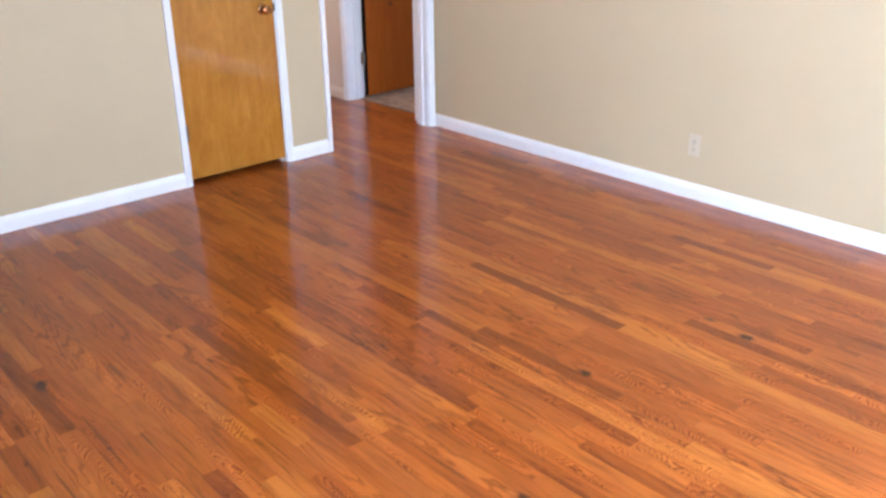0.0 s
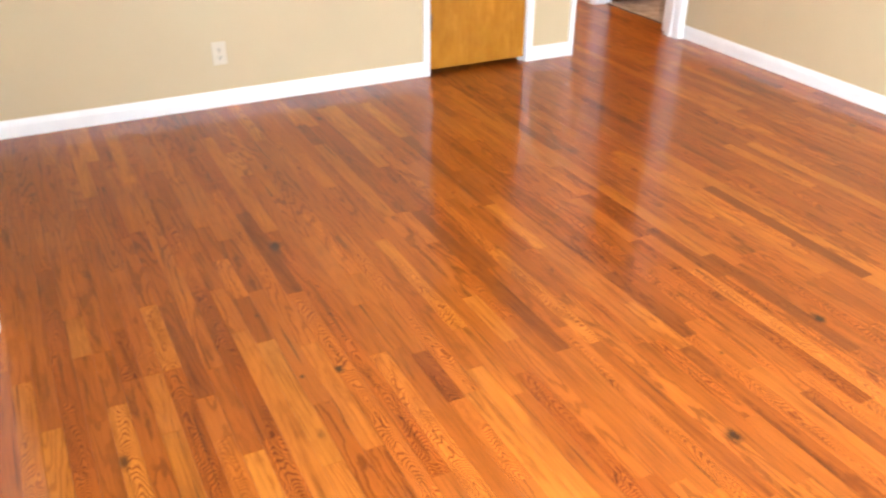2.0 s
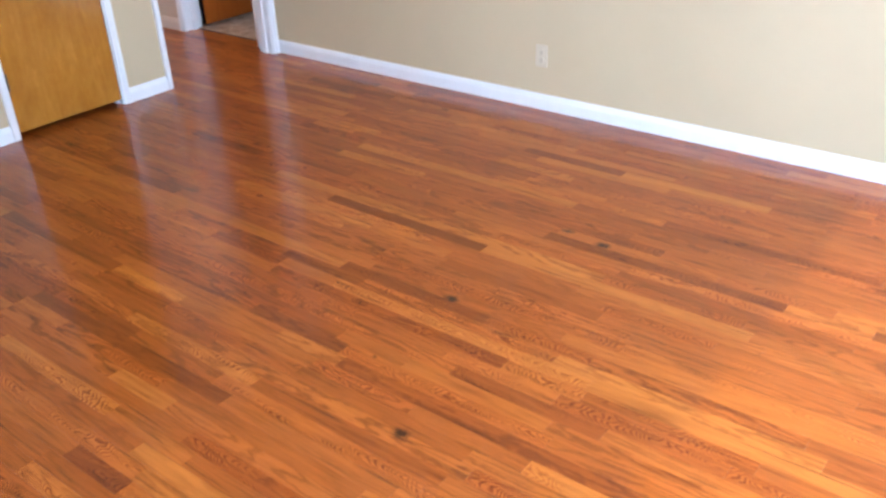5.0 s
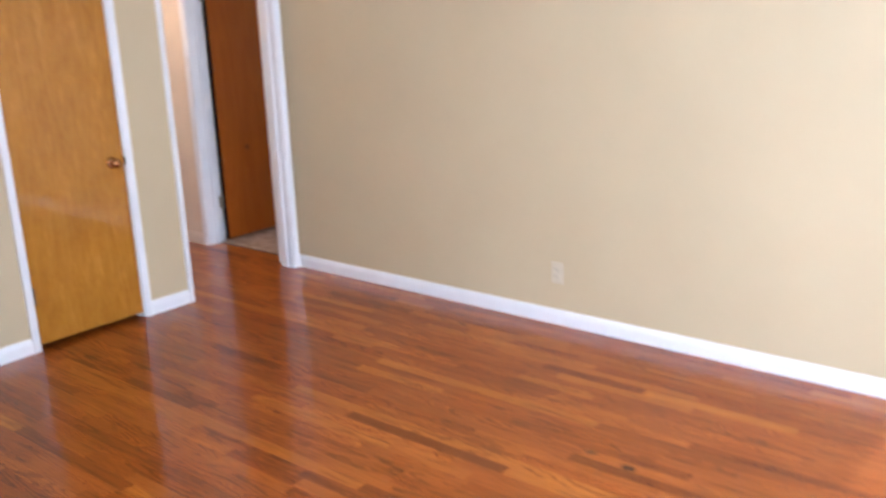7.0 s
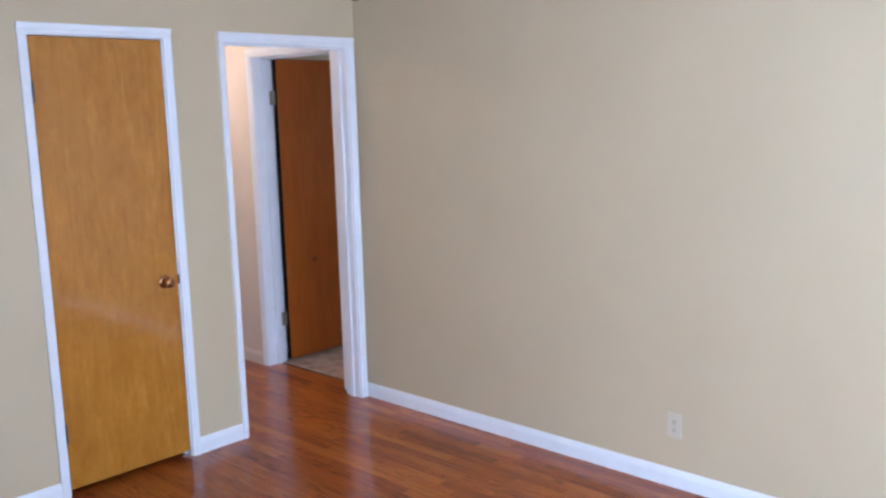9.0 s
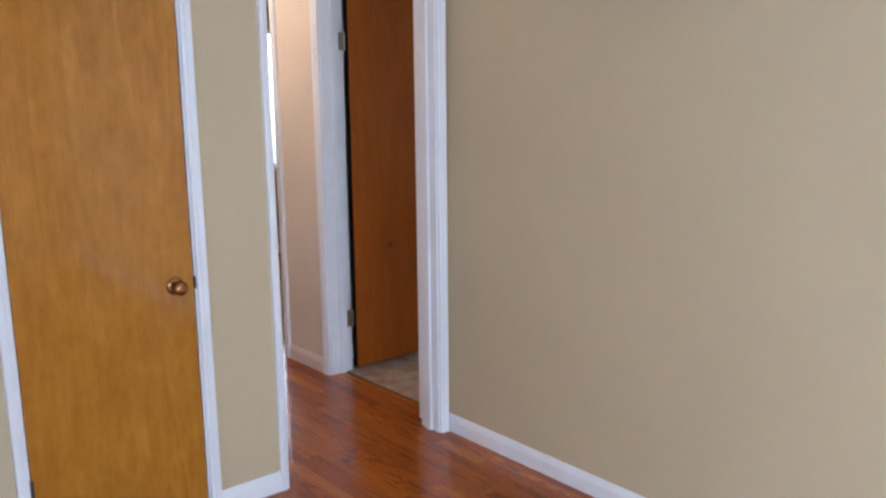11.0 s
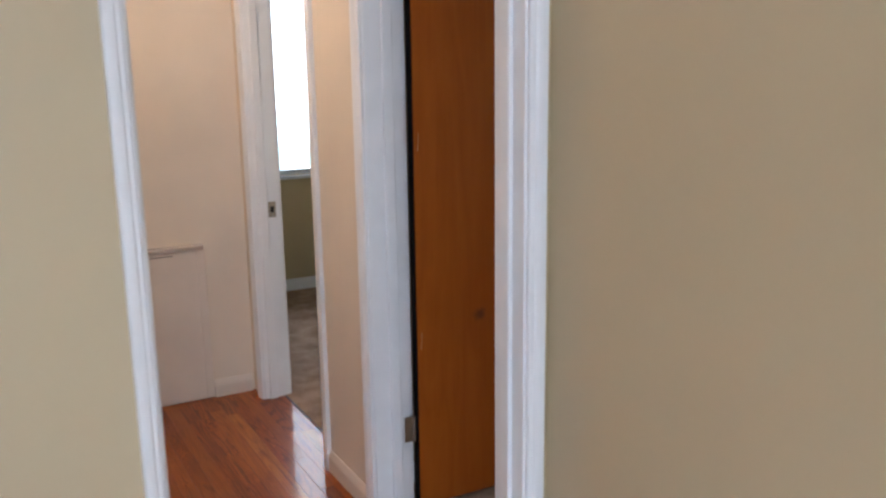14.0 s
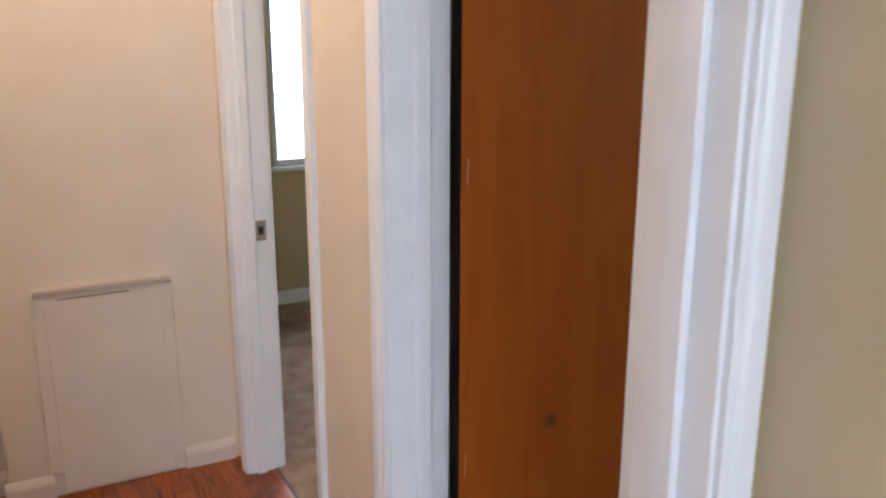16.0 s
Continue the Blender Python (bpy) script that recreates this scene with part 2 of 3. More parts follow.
OAK = oak("stained_oak_strip")
OAK_DARK = oak("dark_oak_strip", [(0.0, (0.20, 0.045, 0.005)), (1.0, (0.26, 0.06, 0.007))])
# for golden strips, and for strips tinted as if lit from the kitchen
OAK_GOLD_LIT = oak("golden_lit_oak_strip", [(0.0, (0.42, 0.13, 0.013)), (1.0, (0.47, 0.155, 0.017))])


def glow_backdrop():
    """Blown-out garden behind the bedroom window: pale sky over hazy foliage."""
    mat, nt, b = material("bright_garden", (0.5, 0.5, 0.5), 1.0)
    g = nt.nodes.new("ShaderNodeNewGeometry")
    z = node(nt, "ShaderNodeSeparateXYZ", [("Vector", g.outputs["Position"])]).outputs["Z"]
    leaf = noise_tex(nt, position(nt), 3.0, 5)
    t = math_node(nt, "ADD", math_node(nt, "MULTIPLY", z, 0.4), math_node(nt, "MULTIPLY", leaf, 0.5))
    col = ramp(nt, t, [(0.36, (0.12, 0.2, 0.18)), (0.5, (0.2, 0.28, 0.27)), (0.6, (0.45, 0.5, 0.49)), (0.72, (1, 1, 1))])
    nt.links.new(col, b.inputs["Emission Color"])
    b.inputs["Emission Strength"].default_value = 8.5
    return mat


GARDEN = glow_backdrop()


# ---- mesh helpers ----
def mesh_object(name, bm, mat, parent=None, label="", smooth=False):
    data = bpy.data.meshes.new(name)
    bmesh.ops.recalc_face_normals(bm, faces=bm.faces)
    bm.to_mesh(data)
    bm.free()
    data.materials.append(mat)
    if smooth:
        for f in data.polygons:
            f.use_smooth = True
    ob = new(name, data)
    if parent:
        ob.parent = parent
    if label:
        tagged(ob, label)
    return ob


def part(name, bm, mat, parent, label="", smooth=False):
    return mesh_object(name, bm, mat, parent, label, smooth)


def add_box(bm, x0, y0, z0, x1, y1, z1, bevel=0.0, segments=1):
    m = Matrix.Translation(((x0 + x1) / 2, (y0 + y1) / 2, (z0 + z1) / 2)) @ Matrix.Diagonal((abs(x1 - x0), abs(y1 - y0), abs(z1 - z0), 1))
    vs = bmesh.ops.create_cube(bm, size=1, matrix=m)["verts"]
    if bevel:
        es = list({e for v in vs for e in v.link_edges})
        bmesh.ops.bevel(bm, geom=es, offset=bevel, segments=segments, affect="EDGES", profile=0.5)
    return bm


def box(*a, **k):
    return add_box(bmesh.new(), *a, **k)


def boxes(*rows):
    bm = bmesh.new()
    for r in rows:
        add_box(bm, *r)
    return bm


def moulding(profile, a, b, out, up):
    """A profile of (out, up) pairs drawn from a to b."""
    bm = bmesh.new()
    a, b, out, up = Vector(a), Vector(b), Vector(out), Vector(up)
    rings = [[bm.verts.new(p + out * u + up * v) for u, v in profile] for p in (a, b)]
    n = len(profile)
    for i in range(n):
        bm.faces.new((rings[0][i], rings[0][(i + 1) % n], rings[1][(i + 1) % n], rings[1][i]))
    bm.faces.new(rings[0])
    bm.faces.new(rings[1])
    return bm


def lathe(profile, m, steps=24):
    """Turned shape: (radius, height) pairs about the z axis, placed by m."""
    bm = bmesh.new()
    rings = [[bm.verts.new(m @ Vector((r * math.cos(a), r * math.sin(a), h))) for a in (2 * math.pi * i / steps for i in range(steps))] for r, h in profile]
    for p, q in zip(rings, rings[1:]):
        for i in range(steps):
            bm.faces.new((p[i], p[(i + 1) % steps], q[(i + 1) % steps], q[i]))
    bm.faces.new(rings[0])
    bm.faces.new(rings[-1])
    return bm


def tube(points, r, steps=8):
    bm = bmesh.new()
    rings = []
    for i, p in enumerate(points):
        d = (Vector(points[min(i + 1, len(points) - 1)]) - Vector(points[max(i - 1, 0)])).normalized()
        s = d.orthogonal().normalized()
        t = d.cross(s)
        rings.append([bm.verts.new(Vector(p) + s * r * math.cos(a) + t * r * math.sin(a)) for a in (2 * math.pi * k / steps for k in range(steps))])
    for p, q in zip(rings, rings[1:]):
        for k in range(steps):
            bm.faces.new((p[k], p[(k + 1) % steps], q[(k + 1) % steps], q[k]))
    bm.faces.new(rings[0])
    bm.faces.new(rings[-1])
    return bm


def structure(name, bm, mat, label, category):
    return tagged(mesh_object(name, bm, mat), label, category, kind="structure")


def empty(name, label, category, kind="", group=""):
    return tagged(new(name), label, category, group, kind)


# ---- walls, ceilings, floors under the boards ----
H = 2.44
T = "tan painted drywall wall, plain and smooth"
structure("wall_north", boxes((-4.295, 0, 0, -1.85, 0.12, H), (-1.85, 0, 2.075, -1.19, 0.12, H), (-1.19, 0, 0, -0.885, 0.12, H), (-0.885, 0, 2.085, -0.045, 0.12, H), (-0.045, 0, 0, 0, 0.12, H)), WALL, T, "wall")
structure("wall_east", boxes((0, -5.52, 0, 0.12, 0.12, H)), WALL, T, "wall")
structure("wall_west", boxes((-4.295, -1.725, 0, -4.175, 0, H), (-4.295, -2.82, 2.07, -4.175, -1.725, H), (-4.295, -3.55, 0, -4.175, -2.82, H), (-4.295, -5.25, 0, -4.175, -3.55, 0.88), (-4.295, -5.25, 2.12, -4.175, -3.55, H), (-4.295, -5.52, 0, -4.175, -5.25, H)), WALL, "tan painted wall with a wide cased opening", "wall")
structure("wall_south", boxes((-4.175, -5.52, 0, -3.25, -5.4, H), (-3.25, -5.52, 0, -0.75, -5.4, 0.03), (-3.25, -5.52, 2.12, -0.75, -5.4, H), (-0.75, -5.52, 0, 0, -5.4, H)), WALL, "tan painted wall with a wide glazed patio door", "wall")
structure("ceiling", boxes((-4.4, -5.6, H, 0.14, 0.12, H + 0.1)), CEIL, "flat white painted ceiling of the living room", "ceiling")
structure("hall_wall_east", boxes((0, 0.12, 0, 0.12, 0.195, H), (0, 0.195, 2.075, 0.12, 1.005, H), (0, 1.005, 0, 0.12, 1.45, H), (0, 1.45, 2.075, 0.12, 2.26, H), (0, 2.26, 0, 0.12, 2.52, H)), HALL, "pinkish white hallway wall with two doorways", "wall")
structure("hall_wall_north", boxes((-0.775, 2.4, 0, 0, 2.52, H), (-1.12, 2.50, 0, -0.775, 2.62, H)), HALL, "pinkish white hallway end wall above an access panel", "wall")
structure("hall_wall_west", boxes((-1.12, 0.12, 0, -1.0, 2.5, H)), HALL, "plain pinkish white hallway wall", "wall")
structure("hall_ceiling", boxes((-1.12, 0.12, H, 0.12, 2.62, H + 0.1)), CEIL, "flat white painted hallway ceiling", "ceiling")
structure("closet_wall", boxes((-2.5, 0.12, 0, -2.4, 0.8, H), (-2.4, 0.72, 0, -1.12, 0.8, H)), HALL, "plain closet wall behind the closed door", "wall")
structure("closet_ceiling", boxes((-2.5, 0.12, H, -1.12, 0.8, H + 0.1)), CEIL, "closet ceiling", "ceiling")
# bedroom off the hall with the open wooden door
structure("bedroom_wall_a", boxes((0.12, 1.16, 0, 3.4, 1.26, H), (0.12, -2.1, 0, 3.4, -2.0, H), (3.3, -2.0, 0, 3.4, -1.05, H), (3.3, 0.25, 0, 3.4, 1.16, H), (3.3, -1.05, 0, 3.4, 0.25, 0.8), (3.3, -1.05, 2.0, 3.4, 0.25, H)), OLIVE, "olive tan bedroom wall in shade", "wall")
structure("bedroom_ceiling_a", boxes((0.12, -2.1, H, 3.4, 1.26, H + 0.1)), CEIL, "white bedroom ceiling", "ceiling")
structure("bedroom_floor_a", boxes((0.10, -2.0, -0.05, 3.3, 1.2, 0.004)), CARPET, "beige cut pile carpet in the bedroom", "carpet")
# bedroom at the hall's end with the bright window
WX0, WX1, WZ0, WZ1 = 0.67, 2.0, 0.795, 1.99
BY = 4.05
structure("bedroom_wall_b", boxes((0.0, BY, 0, WX0, BY + 0.12, H), (WX0, BY, 0, WX1, BY + 0.12, WZ0), (WX0, BY, WZ1, WX1, BY + 0.12, H), (WX1, BY, 0, 3.4, BY + 0.12, H), (3.3, 1.26, 0, 3.4, BY, H), (0.02, 2.52, 0, 0.12, BY, H)), OLIVE, "olive tan bedroom wall under a window", "wall")
structure("bedroom_ceiling_b", boxes((0.0, 1.26, H, 3.4, BY + 0.12, H + 0.1)), CEIL, "white bedroom ceiling", "ceiling")
structure("bedroom_floor_b", boxes((0.10, 1.26, -0.05, 3.3, BY, 0.004)), CARPET, "beige brown cut pile carpet in the bedroom", "carpet")
# kitchen beyond the opening
structure("kitchen_wall", boxes((-7.4, -5.5, 0, -4.295, -5.4, H), (-7.4, 0, 0, -4.295, 0.1, H), (-7.4, -5.4, 0, -7.3, -3.4, H), (-7.4, -1.8, 0, -7.3, 0, H), (-7.4, -3.4, 0, -7.3, -1.8, 0.9), (-7.4, -3.4, 2.1, -7.3, -1.8, H)), HALL, "plain pale kitchen wall", "wall")
structure("kitchen_ceiling", boxes((-7.4, -5.5, H, -4.4, 0.1, H + 0.1)), CEIL, "white kitchen ceiling", "ceiling")
structure("ground", boxes((-400, -400, -0.6, 400, 400, -0.45)), GROUND, "dry green lawn around the house", "ground")
structure("backdrop", boxes((-3, BY + 1.6, -0.45, 6, BY + 1.65, 4.5)), GARDEN, "overexposed pale garden and sky", "backdrop")


# ---- trim ----
BASE = [(0.0, 0.0), (0.014, 0.0), (0.014, 0.055), (0.011, 0.066), (0.006, 0.078), (0.004, 0.083), (0.0, 0.083)]


def baseboard(a, b, out, label="white painted wooden baseboard", mat=TRIM):
    return structure("baseboard", moulding(BASE, a, b, out, (0, 0, 1)), mat, label, "baseboard")


baseboard((-4.175, 0, 0), (-1.872, 0, 0), (0, -1, 0))
baseboard((-1.164, 0, 0), (-0.902, 0, 0), (0, -1, 0))
baseboard((0, 0, 0), (0, -5.4, 0), (-1, 0, 0))
baseboard((-4.175, -0.014, 0), (-4.175, -1.0, 0), (1, 0, 0))
baseboard((-4.175, -2.822, 0), (-4.175, -5.4, 0), (1, 0, 0))
baseboard((-4.175, -5.4, 0), (-3.29, -5.4, 0), (0, 1, 0))
baseboard((-0.71, -5.4, 0), (0, -5.4, 0), (0, 1, 0))
baseboard((0, 1.047, 0), (0, 1.408, 0), (-1, 0, 0), "pinkish white hallway baseboard", PANEL)
baseboard((-0.195, 2.4, 0), (-0.016, 2.4, 0), (0, -1, 0), "pinkish white hallway baseboard", PANEL)
baseboard((-0.789, 2.4, 0), (-0.635, 2.4, 0), (0, -1, 0), "pinkish white hallway baseboard", PANEL)
baseboard((-1.0, 2.5, 0), (-0.777, 2.5, 0), (0, -1, 0), "pinkish white hallway baseboard", PANEL)
baseboard((0.13, BY, 0), (3.3, BY, 0), (0, -1, 0))
baseboard((0.12, 1.16, 0), (3.3, 1.16, 0), (0, -1, 0))


def casing_profile(w):
    """Ranch casing: thin at the opening, thick at the outside."""
    return [(0, 0), (0.010, 0), (0.0125, 0.004), (0.0125, w * 0.3), (0.0165, w * 0.42), (0.018, w * 0.62), (0.018, w - 0.004), (0.015, w), (0, w)]


def frame_set(name, label, axis, at, face, back, lo, hi, top, w, stop, reveal=0.006, two_sided=True):
    """A door frame: jambs, head, stops and casings. axis 'x': in a wall that runs along x, with its room face at y = face."""
    root = empty(name, label, "door frame", "structure")
    sgn = 1 if back > face else -1

    def put(u, v, z):
        return (u, v, z) if axis == "x" else (v, u, z)

    def slab(pname, u0, v0, z0, u1, v1, z1, bevel=0.0015):
        a, b = put(u0, v0, z0), put(u1, v1, z1)
        part(pname, box(*a, *b, bevel=bevel), TRIM, root)
    slab("jamb", lo - 0.02, face, 0, lo, back, top)
    slab("jamb", hi, face, 0, hi + 0.02, back, top)
    slab("head_jamb", lo - 0.02, face, top, hi + 0.02, back, top + 0.02)
    s0, s1 = face + sgn * stop, face + sgn * (stop + 0.035)
    slab("stop", lo, s0, 0, lo + 0.012, s1, top - 0.012, 0.002)
    slab("stop", hi - 0.012, s0, 0, hi, s1, top - 0.012, 0.002)
    slab("head_stop", lo, s0, top - 0.012, hi, s1, top, 0.002)
    for f, s in ((face, -sgn), (back, sgn)) if two_sided else ((face, -sgn),):
        out = Vector(put(0, s, 0))
        for u, d, hold in ((lo - reveal, -1, w[0]), (hi + reveal, 1, w[1])):
            part("casing", moulding(casing_profile(hold), put(u, f, 0), put(u, f, top + reveal), out, put(d, 0, 0)), TRIM, root)
        part("head_casing", moulding(casing_profile(w[2]), put(lo - reveal - w[0], f, top + reveal), put(hi + reveal + w[1], f, top + reveal), out, (0, 0, 1)), TRIM, root)
    return root


frame_set("closet_door_frame", "white painted closet door casing", "x", 0, 0.0, 0.12, -1.829, -1.211, 2.062, (0.040, 0.040, 0.044), 0.04)
frame_set("hall_door_frame", "white painted doorway casing with stops, door removed", "x", 0, 0.0, 0.12, -0.864, -0.066, 2.062, (0.034, 0.044, 0.044), 0.045)
frame_set("bedroom_door_frame_a", "white painted bedroom door casing", "y", 0, 0.0, 0.135, 0.215, 0.985, 2.055, (0.055, 0.055, 0.055), 0.06)
fb = frame_set("bedroom_door_frame_b", "white painted bedroom door casing with strike plate", "y", 0, 0.0, 0.12, 1.47, 2.24, 2.055, (0.055, 0.055, 0.055), 0.024)
plate = part("strike_plate", box(0.066, 2.237, 0.863, 0.100, 2.241, 0.933, bevel=0.001), STEEL, fb, "worn metal strike plate")
part("latch_hole", box(0.074, 2.2362, 0.884, 0.091, 2.2372, 0.912), DARK, plate)

fw = empty("opening_frame", "white painted opening lining in the west wall", "door frame", "structure")
part("jamb", box(-4.301, -1.745, 0, -4.169, -1.725, 2.05, bevel=0.003), TRIM, fw)
part("jamb", box(-4.301, -2.82, 0, -4.169, -2.80, 2.05, bevel=0.003), TRIM, fw)
part("head_jamb", box(-4.301, -2.82, 2.05, -4.169, -1.725, 2.07, bevel=0.003), TRIM, fw)


def register():
    root = empty("baseboard_register", "white enamelled baseboard heating register on the wall", "register")
    prof = [(0, 0), (0.021, 0), (0.021, 0.09), (0.012, 0.122), (0.0, 0.128)]
    part("cover", moulding(prof, (-4.175, -1.02, 0), (-4.175, -1.742, 0), (1, 0, 0), (0, 0, 1)), TRIM, root)
    part("end_cap", moulding([(0, 0), (0.023, 0), (0.023, 0.092), (0.013, 0.125), (0, 0.131)], (-4.175, -1.0, 0), (-4.175, -1.02, 0), (1, 0, 0), (0, 0, 1)), TRIM, root)
    return root


register()


# ---- doors ----
def hinge(parent, x, y, z, axis, metal, label):
    """A butt hinge: knuckles of a barrel and a leaf."""
    bm = bmesh.new()
    for k in range(5):
        b2 = lathe([(0.006, 0.0), (0.0068, 0.002), (0.0068, 0.0158), (0.006, 0.0172)], Matrix.Translation((x, y, z - 0.045 + k * 0.018)), 10)
        tmp = bpy.data.meshes.new("tmp")
        b2.to_mesh(tmp)
        b2.free()
        bm.from_mesh(tmp)
        bpy.data.meshes.remove(tmp)
    if axis == "x":
        add_box(bm, x - 0.028, y + 0.001, z - 0.045, x, y + 0.004, z + 0.045)
    else:
        add_box(bm, x - 0.034, y + 0.0, z - 0.045, x, y + 0.003, z + 0.045)
    return part("hinge", bm, metal, parent, label)


def knob(parent, x, y, z, out):
    """Round knob on a rosette, standing out of a face along y."""
    m = Matrix.Translation((x, y, z)) @ Matrix.Rotation(radians(90 if out < 0 else -90), 4, "X")
    k = part("knob", lathe([(0.008, 0.004), (0.010, 0.018), (0.013, 0.026), (0.022, 0.034), (0.0265, 0.044), (0.0265, 0.052), (0.023, 0.060), (0.014, 0.0635), (0.004, 0.064)], m), BRASS, parent, "round bronze knob", True)
    part("rosette", lathe([(0.032, 0.0), (0.032, 0.003), (0.028, 0.007), (0.014, 0.009), (0.009, 0.009)], m), BRASS, k, "", True)


d1 = empty("door_1", "closed flush closet door in golden birch veneer with bronze knob", "door", "structure")
part("slab", box(-1.826, 0.003, 0.03, -1.214, 0.038, 2.058, bevel=0.002), CLOSET_WOOD, d1)
knob(d1, -1.285, 0.003, 0.913, -1)
part("latch", box(-1.2138, -0.004, 0.893, -1.2075, 0.030, 0.937), TARNISH, d1, "dark metal latch plate")
hinge(d1, -1.8275, -0.004, 1.82, "x", TARNISH, "dark tarnished hinge")
hinge(d1, -1.8275, -0.004, 0.30, "x", TARNISH, "dark tarnished hinge")

d2 = empty("door_2", "open flush bedroom door in reddish brown birch veneer", "door", "structure")
part("slab", box(0.1465, 0.943, 0.022, 0.918, 0.978, 2.05, bevel=0.003), HALL_WOOD, d2)
# hinge edge strip, its black standing in for shade between jamb and slab
part("edge", box(0.1425, 0.9445, 0.024, 0.1463, 0.9765, 2.048), EDGE_SHADE, d2, "hinge edge coloured near black for the gap's shade")
# thin pale slivers imitate the gloss highlight along the door's edge
for z0, z1 in ((1.27, 1.325), (0.60, 0.66)):
    part("edge_glint", moulding([(0, 0), (0.0006, 0.0008), (0.0006, 0.0012), (0, 0.0018)], (0.160, 0.943, z0), (0.163, 0.943, z1), (0, -1, 0), (1, 0, 0)), GLINT, d2, "pale line painted as a glint on the varnish")
hinge(d2, 0.1385, 0.968, 1.80, "y", STEEL, "worn pale metal hinge")
hinge(d2, 0.1385, 0.968, 0.31, "y", STEEL, "worn pale metal hinge")


# ---- fixtures ----
def outlet(m, label, mat):
    """A duplex receptacle: bevelled plate, two faces with slots, a screw. Built facing -y at the origin."""
    root = empty("wall_outlet", label, "outlet", group="duplex outlets on the walls")
    pl = part("plate", box(-0.035, -0.0055, -0.0575, 0.035, 0, 0.0575, bevel=0.003, segments=2), mat, root)
    for dz in (-0.0195, 0.0195):
        f = part("receptacle", box(-0.0165, -0.0085, dz - 0.014, 0.0165, -0.005, dz + 0.014, bevel=0.0025, segments=2), mat, root)
        for dx, hgt in ((-0.0065, 0.009), (0.0065, 0.007)):
            part("slot", box(dx - 0.0012, -0.0092, dz - hgt / 2 + 0.002, dx + 0.0012, -0.0083, dz + hgt / 2 + 0.002), DARK, f)
        part("slot", lathe([(0.0024, 0), (0.0024, 0.0009)], Matrix.Translation((0, -0.0083, dz - 0.008)) @ Matrix.Rotation(radians(90), 4, "X"), 10), DARK, f)
    part("screw", lathe([(0.003, 0), (0.003, 0.001), (0.002, 0.0016)], Matrix.Translation((0, -0.0055, 0)) @ Matrix.Rotation(radians(90), 4, "X"), 10), STEEL, root)
    root.matrix_world = m
    return root


outlet(pose(-3.006, 0, 0.275), "ivory plastic duplex outlet low on the tan wall", PLASTIC)
outlet(pose(0, -2.035, 0.288, 0, 0, -90), "beige plastic duplex outlet low on the tan wall", BEIGE)



def pull_cord(x, y, z):
    """A ceiling pull: small canopy, bead chain, white sleeve, thin cord and a turned wooden drop whose base is at z."""
    root = empty("pull_cord", "hanging ceiling pull with white sleeve and turned brown wooden drop", "pull cord")
    up = Matrix.Translation((x, y, z))
    part("drop", lathe([(0.003, 0.0), (0.009, 0.002), (0.0135, 0.009), (0.0135, 0.015), (0.010, 0.024), (0.005, 0.033), (0.0035, 0.038)], up, 20), DROP_WOOD, root, "turned brown wooden drop", True)
    part("cord", tube([(x, y, z + 0.037), (x + 0.0005, y, z + 0.055), (x, y, z + 0.08)], 0.0016), CORD, root)
    part("sleeve", lathe([(0.006, 0.068), (0.0095, 0.072), (0.0095, 0.150), (0.006, 0.154)], up, 16), VINYL, root, "white plastic sleeve", True)
    part("chain", tube([(x, y, z + 0.153), (x, y, 2.42)], 0.0016), STEEL, root, "fine steel chain")
    part("canopy", lathe([(0.005, 2.415 - z), (0.028, 2.425 - z), (0.034, 2.44 - z)], up, 20), VINYL, root)


pull_cord(-2.140, -2.410, 1.942)


def access_panel():
    root = empty("access_panel", "painted hatch panel with a moulded ledge in the hall wall", "access panel")
    part("board", box(-0.605, 2.391, 0.012, -0.235, 2.40, 0.718, bevel=0.002), PANEL, root)
    part("trim", box(-0.235, 2.3885, 0.012, -0.198, 2.40, 0.718, bevel=0.003), PANEL, root)
    part("trim", box(-0.645, 2.3885, 0.085, -0.605, 2.40, 0.718, bevel=0.003), PANEL, root)
    part("crack", box(-0.565, 2.3895, 0.702, -0.34, 2.3915, 0.7045), DARK, root, "thin dark crack under the ledge")
    part("ledge", moulding([(0, 0), (0.012, 0), (0.016, 0.008), (0.026, 0.016), (0.028, 0.026), (0.0, 0.028)], (-0.635, 2.40, 0.718), (-0.205, 2.40, 0.718), (0, -1, 0), (0, 0, 1)), PANEL, root)


access_panel()


def hall_lamp():
    root = empty("ceiling_light", "round frosted glass hallway ceiling light, lit warm", "ceiling light")
    m = Matrix.Translation((-0.72, 1.45, H)) @ Matrix.Rotation(radians(180), 4, "X")
    part("base", lathe([(0.13, 0.0), (0.13, 0.02), (0.12, 0.025)], m), TRIM, root)
    mat, nt, b = material("lit_frosted_glass", (0.9, 0.8, 0.65), 0.4)
    b.inputs["Emission Color"].default_value = (1.0, 0.69, 0.44, 1)
    b.inputs["Emission Strength"].default_value = 118.0
    part("globe", lathe([(0.118, 0.024), (0.125, 0.05), (0.11, 0.085), (0.07, 0.11), (0.01, 0.118)], m), mat, root, "glowing frosted glass", True)


hall_lamp()


